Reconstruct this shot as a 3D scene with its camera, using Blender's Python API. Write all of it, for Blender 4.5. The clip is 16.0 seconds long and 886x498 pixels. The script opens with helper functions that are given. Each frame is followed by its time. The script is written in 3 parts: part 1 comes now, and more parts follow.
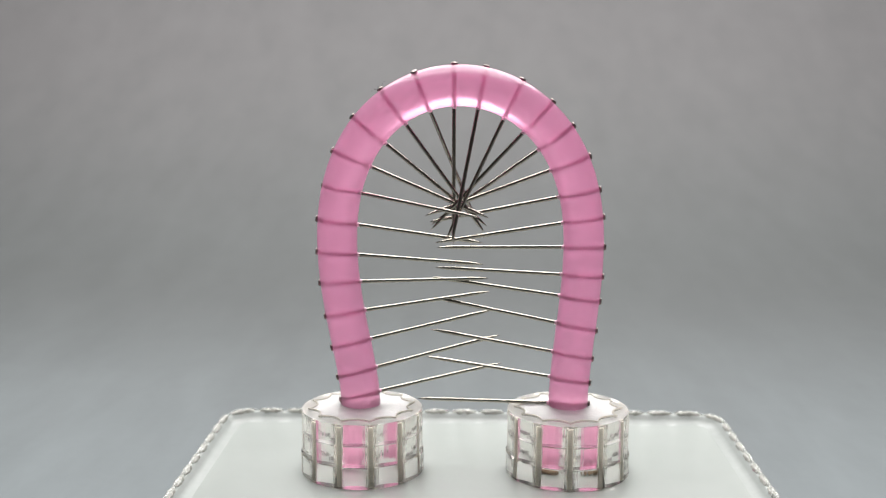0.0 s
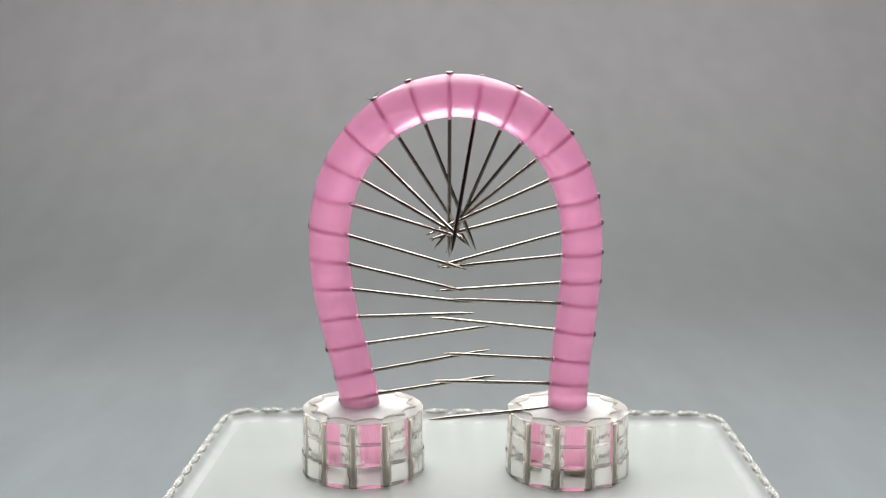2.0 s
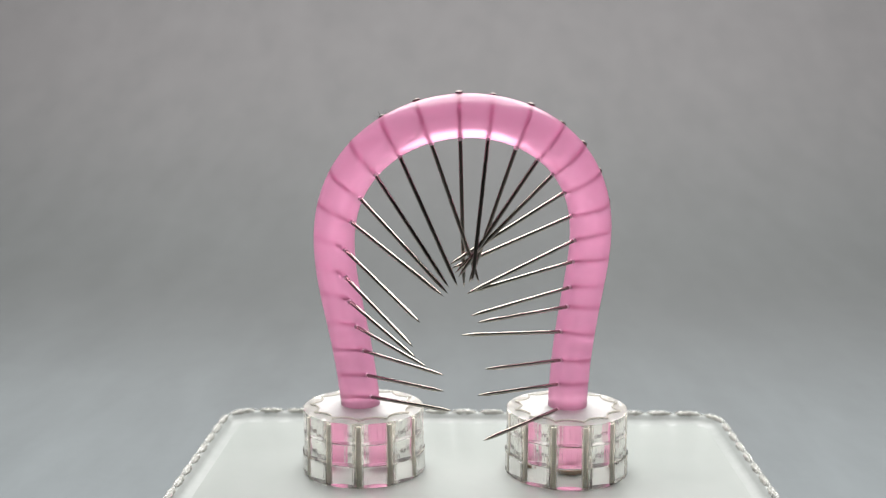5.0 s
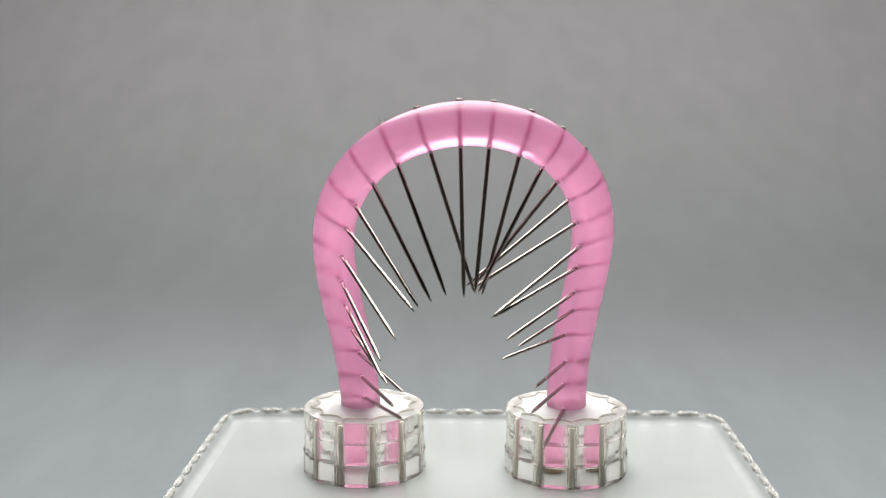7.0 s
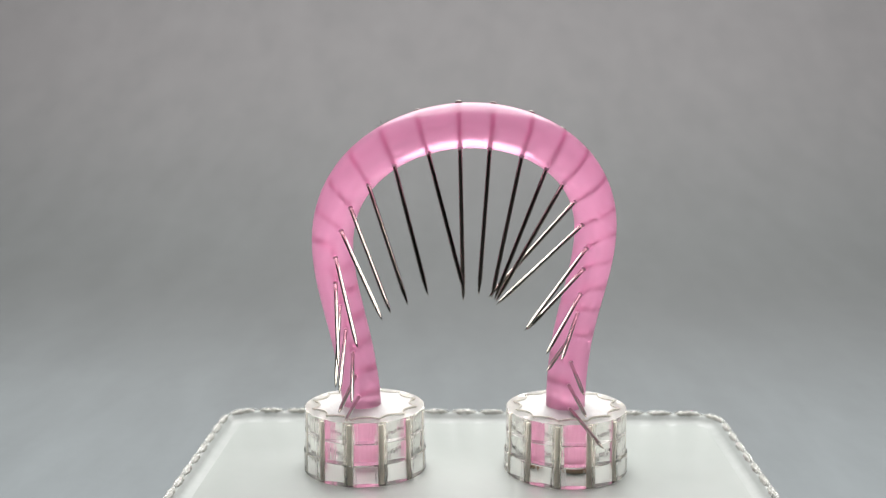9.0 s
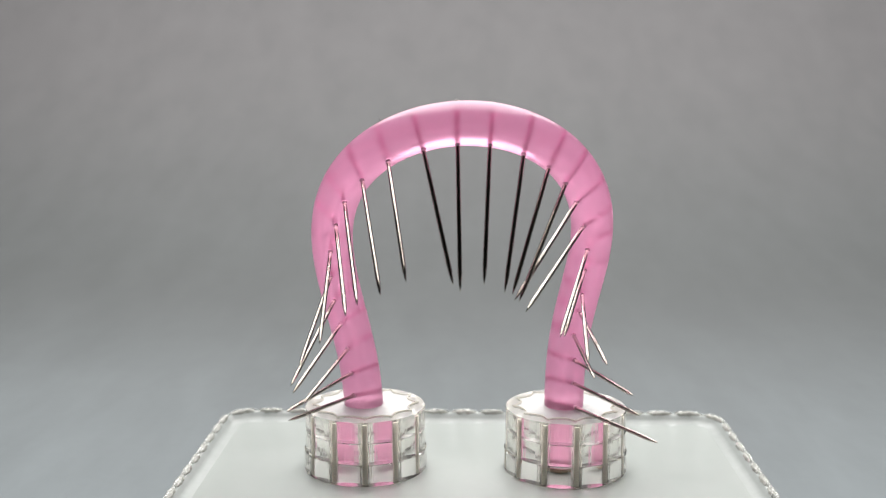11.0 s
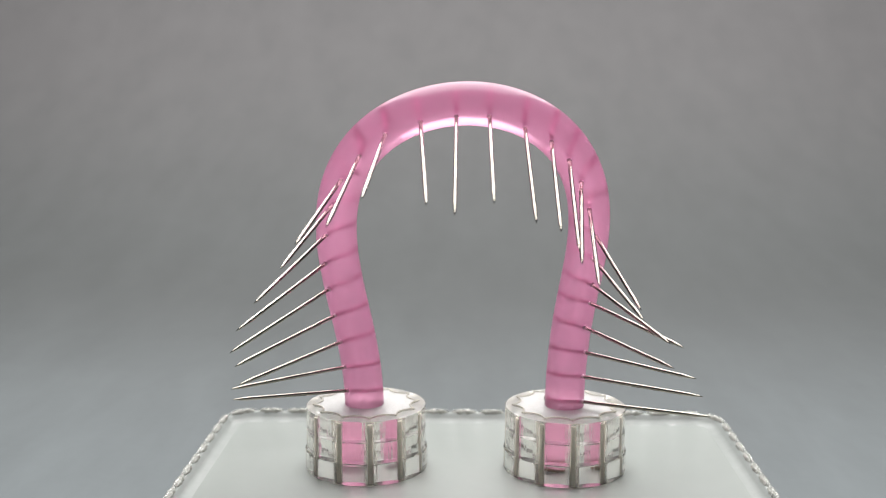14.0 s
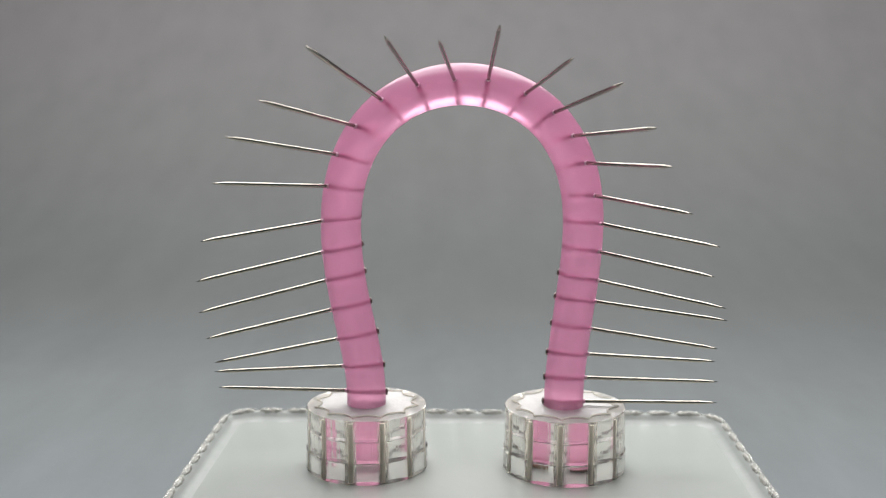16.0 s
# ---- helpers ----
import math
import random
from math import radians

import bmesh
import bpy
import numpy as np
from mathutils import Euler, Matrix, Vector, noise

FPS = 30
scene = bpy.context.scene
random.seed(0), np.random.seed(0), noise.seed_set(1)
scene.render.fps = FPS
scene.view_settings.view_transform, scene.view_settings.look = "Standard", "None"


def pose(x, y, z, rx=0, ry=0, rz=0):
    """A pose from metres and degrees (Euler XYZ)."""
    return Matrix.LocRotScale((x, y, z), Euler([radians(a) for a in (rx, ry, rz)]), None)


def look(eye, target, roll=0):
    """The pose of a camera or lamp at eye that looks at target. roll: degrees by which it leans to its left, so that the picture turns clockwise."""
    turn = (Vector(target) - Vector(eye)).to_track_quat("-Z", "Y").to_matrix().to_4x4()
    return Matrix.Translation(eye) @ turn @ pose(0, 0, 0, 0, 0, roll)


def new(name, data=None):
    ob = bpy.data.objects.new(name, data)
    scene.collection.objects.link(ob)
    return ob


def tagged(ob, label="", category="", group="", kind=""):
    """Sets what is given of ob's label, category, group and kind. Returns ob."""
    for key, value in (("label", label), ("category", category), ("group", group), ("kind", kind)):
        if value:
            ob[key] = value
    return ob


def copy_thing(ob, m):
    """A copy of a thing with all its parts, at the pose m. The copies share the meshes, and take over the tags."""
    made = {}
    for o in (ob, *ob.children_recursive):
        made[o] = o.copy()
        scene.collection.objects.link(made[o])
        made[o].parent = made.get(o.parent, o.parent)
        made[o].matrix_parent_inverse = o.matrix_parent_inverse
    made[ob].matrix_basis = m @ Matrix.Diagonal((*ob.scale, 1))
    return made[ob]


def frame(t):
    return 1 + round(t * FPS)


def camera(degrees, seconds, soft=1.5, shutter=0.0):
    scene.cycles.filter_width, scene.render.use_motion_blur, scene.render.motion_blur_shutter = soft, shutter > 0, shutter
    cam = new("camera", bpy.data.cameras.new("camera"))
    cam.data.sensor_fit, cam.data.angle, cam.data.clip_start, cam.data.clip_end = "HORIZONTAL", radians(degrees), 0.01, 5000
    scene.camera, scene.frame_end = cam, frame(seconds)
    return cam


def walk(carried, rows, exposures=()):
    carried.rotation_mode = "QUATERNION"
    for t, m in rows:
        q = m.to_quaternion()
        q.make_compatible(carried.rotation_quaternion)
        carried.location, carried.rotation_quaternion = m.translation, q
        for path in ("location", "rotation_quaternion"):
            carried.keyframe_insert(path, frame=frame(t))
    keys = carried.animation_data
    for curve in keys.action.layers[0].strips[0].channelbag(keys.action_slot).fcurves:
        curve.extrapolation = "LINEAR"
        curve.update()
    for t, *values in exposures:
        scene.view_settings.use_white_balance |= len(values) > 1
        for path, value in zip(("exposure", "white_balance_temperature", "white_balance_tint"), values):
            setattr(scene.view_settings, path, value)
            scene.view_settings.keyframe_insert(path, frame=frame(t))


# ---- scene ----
cam = camera(43.604, 16.0, soft=1.2)
EYE = pose(0.0017, -0.245, 0.0902, 80.87, 0, 1.52)
walk(cam, [(0.0, EYE), (16.0, EYE)], exposures=[(0.0, 0.0), (9.5, 0.0), (12.5, -0.16), (14.5, -0.26), (16.0, -0.30)])
cam.data.dof.use_dof, cam.data.dof.focus_distance, cam.data.dof.aperture_fstop = True, 0.236, 18.0

# ---- world and light ----
world = bpy.data.worlds.new("room_dusk")
world.use_nodes = True
world.node_tree.nodes["Background"].inputs[0].default_value = (0.5, 0.52, 0.55, 1)
world.node_tree.nodes["Background"].inputs[1].default_value = 0.05
scene.world = world


def area_lamp(name, eye, target, sx, sy, watts, colour):
    lamp = bpy.data.lights.new(name, "AREA")
    lamp.shape, lamp.size, lamp.size_y, lamp.energy, lamp.color = "RECTANGLE", sx, sy, watts, colour
    ob = new(name, lamp)
    ob.matrix_world = look(eye, target)
    return ob


# a wide window of daylight, above and behind the backdrop
area_lamp("window_light", (0.0, 0.40, 0.86), (0.0, 0.0, 0.05), 1.05, 1.4, 32.6, (1.0, 0.985, 0.975))


# ---- materials ----
def material(name):
    m = bpy.data.materials.new(name)
    m.use_nodes = True
    nt = m.node_tree
    return m, nt, nt.nodes["Principled BSDF"]


def node(nt, kind, **inputs):
    n = nt.nodes.new(kind)
    for k, v in inputs.items():
        n.inputs[k.replace("_", " ")].default_value = v
    return n


def noise_colour(nt, bsdf, low, high, scale, detail=4.0, rough=0.6, stretch=(1, 1, 1), socket="Base Color"):
    tc = nt.nodes.new("ShaderNodeTexCoord")
    mp = node(nt, "ShaderNodeMapping", Scale=stretch)
    n = node(nt, "ShaderNodeTexNoise", Scale=scale, Detail=detail, Roughness=rough)
    ramp = nt.nodes.new("ShaderNodeValToRGB")
    ramp.color_ramp.elements[0].position, ramp.color_ramp.elements[1].position = 0.3, 0.7
    ramp.color_ramp.elements[0].color, ramp.color_ramp.elements[1].color = (*low, 1), (*high, 1)
    nt.links.new(tc.outputs["Object"], mp.inputs[0])
    nt.links.new(mp.outputs[0], n.inputs["Vector"])
    nt.links.new(n.outputs[0], ramp.inputs[0])
    nt.links.new(ramp.outputs[0], bsdf.inputs[socket])
    return n, mp, ramp


def bump(nt, bsdf, scale, strength, distance, stretch=(1, 1, 1), detail=3.0):
    tc = nt.nodes.new("ShaderNodeTexCoord")
    mp = node(nt, "ShaderNodeMapping", Scale=stretch)
    n = node(nt, "ShaderNodeTexNoise", Scale=scale, Detail=detail)
    b = node(nt, "ShaderNodeBump", Strength=strength, Distance=distance)
    nt.links.new(tc.outputs["Object"], mp.inputs[0])
    nt.links.new(mp.outputs[0], n.inputs["Vector"])
    nt.links.new(n.outputs[0], b.inputs["Height"])
    nt.links.new(b.outputs[0], bsdf.inputs["Normal"])
    return b


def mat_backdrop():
    """Mottled paper, blue-grey lying, warm grey rising, with the light's fall-off painted along it."""
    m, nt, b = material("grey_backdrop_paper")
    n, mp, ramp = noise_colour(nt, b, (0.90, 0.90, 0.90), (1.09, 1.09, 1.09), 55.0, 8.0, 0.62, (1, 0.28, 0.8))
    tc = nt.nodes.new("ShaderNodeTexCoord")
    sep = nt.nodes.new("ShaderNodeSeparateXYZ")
    light_grade = node(nt, "ShaderNodeMapRange", From_Min=-0.05, From_Max=0.55)
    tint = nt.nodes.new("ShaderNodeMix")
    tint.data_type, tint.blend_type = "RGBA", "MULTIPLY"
    # bright floor sheen, dark middle and paler rise are painted light
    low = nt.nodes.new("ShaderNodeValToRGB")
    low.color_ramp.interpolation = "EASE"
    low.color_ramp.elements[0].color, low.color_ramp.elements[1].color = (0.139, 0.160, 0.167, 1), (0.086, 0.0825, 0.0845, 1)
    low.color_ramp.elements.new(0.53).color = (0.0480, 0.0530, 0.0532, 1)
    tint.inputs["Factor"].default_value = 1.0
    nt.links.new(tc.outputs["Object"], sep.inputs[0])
    nt.links.new(sep.outputs["Y"], light_grade.inputs["Value"])
    nt.links.new(light_grade.outputs[0], low.inputs["Fac"])
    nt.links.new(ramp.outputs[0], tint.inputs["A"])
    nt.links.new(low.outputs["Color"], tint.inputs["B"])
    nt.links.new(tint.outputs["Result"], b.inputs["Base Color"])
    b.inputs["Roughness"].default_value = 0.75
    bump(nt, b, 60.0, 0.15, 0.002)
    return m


def mat_paint(name, colour):
    m, nt, b = material(name)
    c = Vector(colour)
    noise_colour(nt, b, tuple(c * 0.94), tuple(c * 1.05), 3.0)
    b.inputs["Roughness"].default_value = 0.8
    return m


def mat_silicone():
    m, nt, b = material("pink_silicone")
    n, mp, ramp = noise_colour(nt, b, (0.99, 0.53, 0.735), (0.995, 0.56, 0.765), 300.0)
    b.inputs["Roughness"].default_value = 0.23
    b.inputs["Specular IOR Level"].default_value = 0.28
    b.inputs["Coat Weight"].default_value = 0.5
    b.inputs["Coat Roughness"].default_value = 0.07
    b.inputs["IOR"].default_value = 1.46
    b.inputs["Transmission Weight"].default_value = 0.85
    cloudy = node(nt, "ShaderNodeBsdfPrincipled", Roughness=0.50, IOR=1.46)
    cloudy.inputs["Transmission Weight"].default_value = 0.9
    nt.links.new(ramp.outputs[0], cloudy.inputs["Base Color"])
    body = node(nt, "ShaderNodeMixShader", Fac=0.35)
    nt.links.new(b.outputs[0], body.inputs[1])
    nt.links.new(cloudy.outputs[0], body.inputs[2])
    glow = nt.nodes.new("ShaderNodeBsdfTranslucent")
    mix = node(nt, "ShaderNodeMixShader", Fac=0.29)
    glow.inputs["Color"].default_value = (0.90, 0.48, 0.67, 1)
    nt.links.new(body.outputs[0], mix.inputs[1])
    nt.links.new(glow.outputs[0], mix.inputs[2])
    nt.links.new(mix.outputs[0], nt.nodes["Material Output"].inputs["Surface"])
    return m


def mat_steel():
    m, nt, b = material("polished_steel")
    noise_colour(nt, b, (0.33, 0.306, 0.262), (0.44, 0.41, 0.36), 900.0)
    b.inputs["Metallic"].default_value = 1.0
    b.inputs["Roughness"].default_value = 0.10
    bump(nt, b, 2500.0, 0.06, 0.0001, (1, 1, 0.05))
    return m


def mat_head():
    m, nt, b = material("reflection_toned_steel")
    # dark reddish base paints in the reflected room and pink rod
    noise_colour(nt, b, (0.20, 0.16, 0.15), (0.34, 0.29, 0.27), 900.0)
    b.inputs["Metallic"].default_value = 1.0
    b.inputs["Roughness"].default_value = 0.32
    return m


def mat_tint_sleeve():
    """Added tube's colour: the pink shadow of a pin inside the cloudy rod."""
    m, nt, b = material("buried_pin_tint")
    noise_colour(nt, b, (0.66, 0.22, 0.40), (0.74, 0.27, 0.46), 900.0)
    b.inputs["Roughness"].default_value = 0.3
    return m


def mat_pucker():
    m, nt, b = material("puckered_silicone")
    n, mp, ramp = noise_colour(nt, b, (0.95, 0.62, 0.76), (0.97, 0.70, 0.82), 900.0)
    b.inputs["Roughness"].default_value = 0.25
    return m


def mat_flange():
    """The lip's thin clear outer edge."""
    m, nt, b = material("clear_glass_edge")
    noise_colour(nt, b, (0.80, 0.81, 0.78), (0.92, 0.93, 0.90), 400.0, 5.0)
    b.inputs["Roughness"].default_value = 0.22
    b.inputs["IOR"].default_value = 1.3
    b.inputs["Transmission Weight"].default_value = 0.78
    bump(nt, b, 700.0, 0.12, 0.0004)
    return m


def mat_acrylic():
    m, nt, b = material("clear_acrylic")
    b.inputs["Base Color"].default_value = (0.95, 0.935, 0.905, 1)
    b.inputs["Roughness"].default_value = 0.015
    b.inputs["IOR"].default_value = 1.49
    b.inputs["Transmission Weight"].default_value = 1.0
    bump(nt, b, 900.0, 0.10, 0.0003, (1, 1, 0.05), 2.0)
    return m


def mat_acrylic_inside():
    """The fluted inner wall, left dull from moulding."""
    m, nt, b = material("dull_acrylic_wall")
    b.inputs["Base Color"].default_value = (0.98, 0.975, 0.96, 1)
    b.inputs["Roughness"].default_value = 0.045
    b.inputs["IOR"].default_value = 1.49
    b.inputs["Transmission Weight"].default_value = 1.0
    bump(nt, b, 1500.0, 0.35, 0.0005, (1, 1, 0.05), 4.0)
    return m


def mat_frost():
    m, nt, b = material("frosted_acrylic")
    n, mp, ramp = noise_colour(nt, b, (0.80, 0.78, 0.71), (0.92, 0.90, 0.84), 700.0, 5.0)
    b.inputs["Roughness"].default_value = 0.5
    b.inputs["Transmission Weight"].default_value = 0.5
    bump(nt, b, 1500.0, 0.3, 0.0003)
    glow = nt.nodes.new("ShaderNodeBsdfTranslucent")
    mix = node(nt, "ShaderNodeMixShader", Fac=0.45)
    nt.links.new(ramp.outputs[0], glow.inputs["Color"])
    nt.links.new(b.outputs[0], mix.inputs[1])
    nt.links.new(glow.outputs[0], mix.inputs[2])
    nt.links.new(mix.outputs[0], nt.nodes["Material Output"].inputs["Surface"])
    return m


def mat_frost_top():
    m, nt, b = material("frosted_top")
    noise_colour(nt, b, (0.385, 0.38, 0.372), (0.45, 0.445, 0.435), 500.0, 5.0)
    b.inputs["Roughness"].default_value = 0.45
    b.inputs["Transmission Weight"].default_value = 0.5
    bump(nt, b, 1200.0, 0.3, 0.0003)
    return m


def mat_ring_top():
    """Acrylic with its film of dull scratches on the upper face."""
    m, nt, b = material("scuffed_acrylic")
    noise_colour(nt, b, (0.72, 0.71, 0.69), (0.86, 0.85, 0.83), 700.0, 5.0)
    b.inputs["Roughness"].default_value = 0.35
    b.inputs["IOR"].default_value = 1.3
    b.inputs["Transmission Weight"].default_value = 0.8
    bump(nt, b, 1500.0, 0.2, 0.0003)
    return m


def mat_tray():
    m, nt, b = material("milk_glass")
    noise_colour(nt, b, (0.325, 0.352, 0.332), (0.365, 0.392, 0.372), 25.0, 5.0)
    b.inputs["Roughness"].default_value = 0.32
    b.inputs["Coat Weight"].default_value = 0.3
    b.inputs["Coat Roughness"].default_value = 0.15
    bump(nt, b, 400.0, 0.04, 0.0003)
    return m


def mat_slope():
    m, nt, b = material("lit_glass_slope")
    # paler than the plate: the lip's backlight is put into the colour
    n, mp, ramp = noise_colour(nt, b, (0.36, 0.388, 0.37), (0.40, 0.426, 0.41), 300.0, 5.0)
    b.inputs["Roughness"].default_value = 0.3
    bump(nt, b, 700.0, 0.12, 0.0004)
    glow = nt.nodes.new("ShaderNodeBsdfTranslucent")
    mix = node(nt, "ShaderNodeMixShader", Fac=0.25)
    nt.links.new(ramp.outputs[0], glow.inputs["Color"])
    nt.links.new(b.outputs[0], mix.inputs[1])
    nt.links.new(glow.outputs[0], mix.inputs[2])
    nt.links.new(mix.outputs[0], nt.nodes["Material Output"].inputs["Surface"])
    return m


def mat_bead():
    m, nt, b = material("pearly_bead")
    n, mp, ramp = noise_colour(nt, b, (0.46, 0.46, 0.42), (0.80, 0.80, 0.76), 1300.0, 5.0)
    b.inputs["Roughness"].default_value = 0.14
    bump(nt, b, 1300.0, 0.9, 0.001)
    glow = nt.nodes.new("ShaderNodeBsdfTranslucent")
    mix = node(nt, "ShaderNodeMixShader", Fac=0.35)
    nt.links.new(ramp.outputs[0], glow.inputs["Color"])
    nt.links.new(b.outputs[0], mix.inputs[1])
    nt.links.new(glow.outputs[0], mix.inputs[2])
    nt.links.new(mix.outputs[0], nt.nodes["Material Output"].inputs["Surface"])
    return m


ACRYLIC_INSIDE = mat_acrylic_inside()
TABLE, LINT = mat_paint("dark_table", (0.05, 0.05, 0.05)), mat_paint("dark_fibre", (0.03, 0.025, 0.03))
RING_TOP = mat_ring_top()
SEAM = mat_paint("dried_glue", (0.66, 0.62, 0.54))
HEAD, TINT_SLEEVE, PUCKER, PLUG = mat_head(), mat_tint_sleeve(), mat_pucker(), mat_paint("brown_plug", (0.20, 0.12, 0.06))
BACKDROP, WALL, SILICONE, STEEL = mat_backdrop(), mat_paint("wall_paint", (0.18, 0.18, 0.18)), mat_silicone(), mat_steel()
ACRYLIC, FROST, FROST_TOP, TRAY, SLOPE, BEAD, FLANGE = mat_acrylic(), mat_frost(), mat_frost_top(), mat_tray(), mat_slope(), mat_bead(), mat_flange()


# ---- mesh helpers ----
def part(name, bm, mat, parent=None, label="", smooth=True):
    me = bpy.data.meshes.new(name)
    bm.normal_update()
    bm.to_mesh(me)
    bm.free()
    me.materials.append(mat)
    if smooth:
        me.polygons.foreach_set("use_smooth", [True] * len(me.polygons))
    ob = new(name, me)
    if parent:
        ob.parent = parent
    return tagged(ob, label) if label else ob


def lathe(profile, n, closed_bottom=True, closed_top=True):
    """A solid of revolution about z from (radius, height) pairs."""
    bm = bmesh.new()
    rings = []
    for r, z in profile:
        rings.append([bm.verts.new((r * math.cos(2 * math.pi * k / n), r * math.sin(2 * math.pi * k / n), z)) for k in range(n)])
    for a, b in zip(rings, rings[1:]):
        for k in range(n):
            bm.faces.new((a[k], a[(k + 1) % n], b[(k + 1) % n], b[k]))
    if closed_bottom:
        bm.faces.new(rings[0][::-1])
    if closed_top:
        bm.faces.new(rings[-1])
    return bm


def box(x0, y0, z0, x1, y1, z1, bevel=0.0):
    bm = bmesh.new()
    bmesh.ops.create_cube(bm, size=1.0, matrix=Matrix.LocRotScale(((x0 + x1) / 2, (y0 + y1) / 2, (z0 + z1) / 2), None, (x1 - x0, y1 - y0, z1 - z0)))
    if bevel:
        bmesh.ops.bevel(bm, geom=bm.edges[:], offset=bevel, segments=2, affect="EDGES", profile=0.5)
    return bm


# ---- the room and the backdrop ----
FLOOR_Z = -0.012
for name, b in (("wall_north", (-2.0, 2.0, -0.1, 2.0, 2.1, 2.2)), ("wall_south", (-2.0, -2.1, -0.1, 2.0, -2.0, 2.2)),
                ("wall_west", (-2.1, -2.1, -0.1, -2.0, 2.1, 2.2)), ("wall_east", (2.0, -2.1, -0.1, 2.1, 2.1, 2.2)),
                ("ceiling", (-2.1, -2.1, 2.2, 2.1, 2.1, 2.3)), ("floor", (-2.0, -2.0, -0.1, 2.0, 2.0, FLOOR_Z - 0.004))):
    tagged(part(name, box(*b), TABLE if name == "floor" else WALL, smooth=False), ("plain dark matt floor under the backdrop" if name == "floor" else "plain grey painted " + name.split("_")[0] + " of the room"), name.split("_")[0], kind="structure")


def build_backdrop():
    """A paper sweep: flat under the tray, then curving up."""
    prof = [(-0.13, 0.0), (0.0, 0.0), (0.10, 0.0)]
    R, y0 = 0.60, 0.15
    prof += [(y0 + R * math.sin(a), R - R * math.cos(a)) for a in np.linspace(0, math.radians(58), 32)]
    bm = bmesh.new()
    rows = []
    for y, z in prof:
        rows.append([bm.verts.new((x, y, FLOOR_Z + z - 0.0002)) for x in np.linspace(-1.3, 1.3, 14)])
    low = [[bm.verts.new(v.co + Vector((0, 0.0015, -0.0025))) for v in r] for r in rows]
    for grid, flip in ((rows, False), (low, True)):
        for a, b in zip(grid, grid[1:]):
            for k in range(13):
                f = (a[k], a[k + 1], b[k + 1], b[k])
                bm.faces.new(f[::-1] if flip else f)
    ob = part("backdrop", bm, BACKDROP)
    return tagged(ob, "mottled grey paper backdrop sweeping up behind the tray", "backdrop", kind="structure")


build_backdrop()


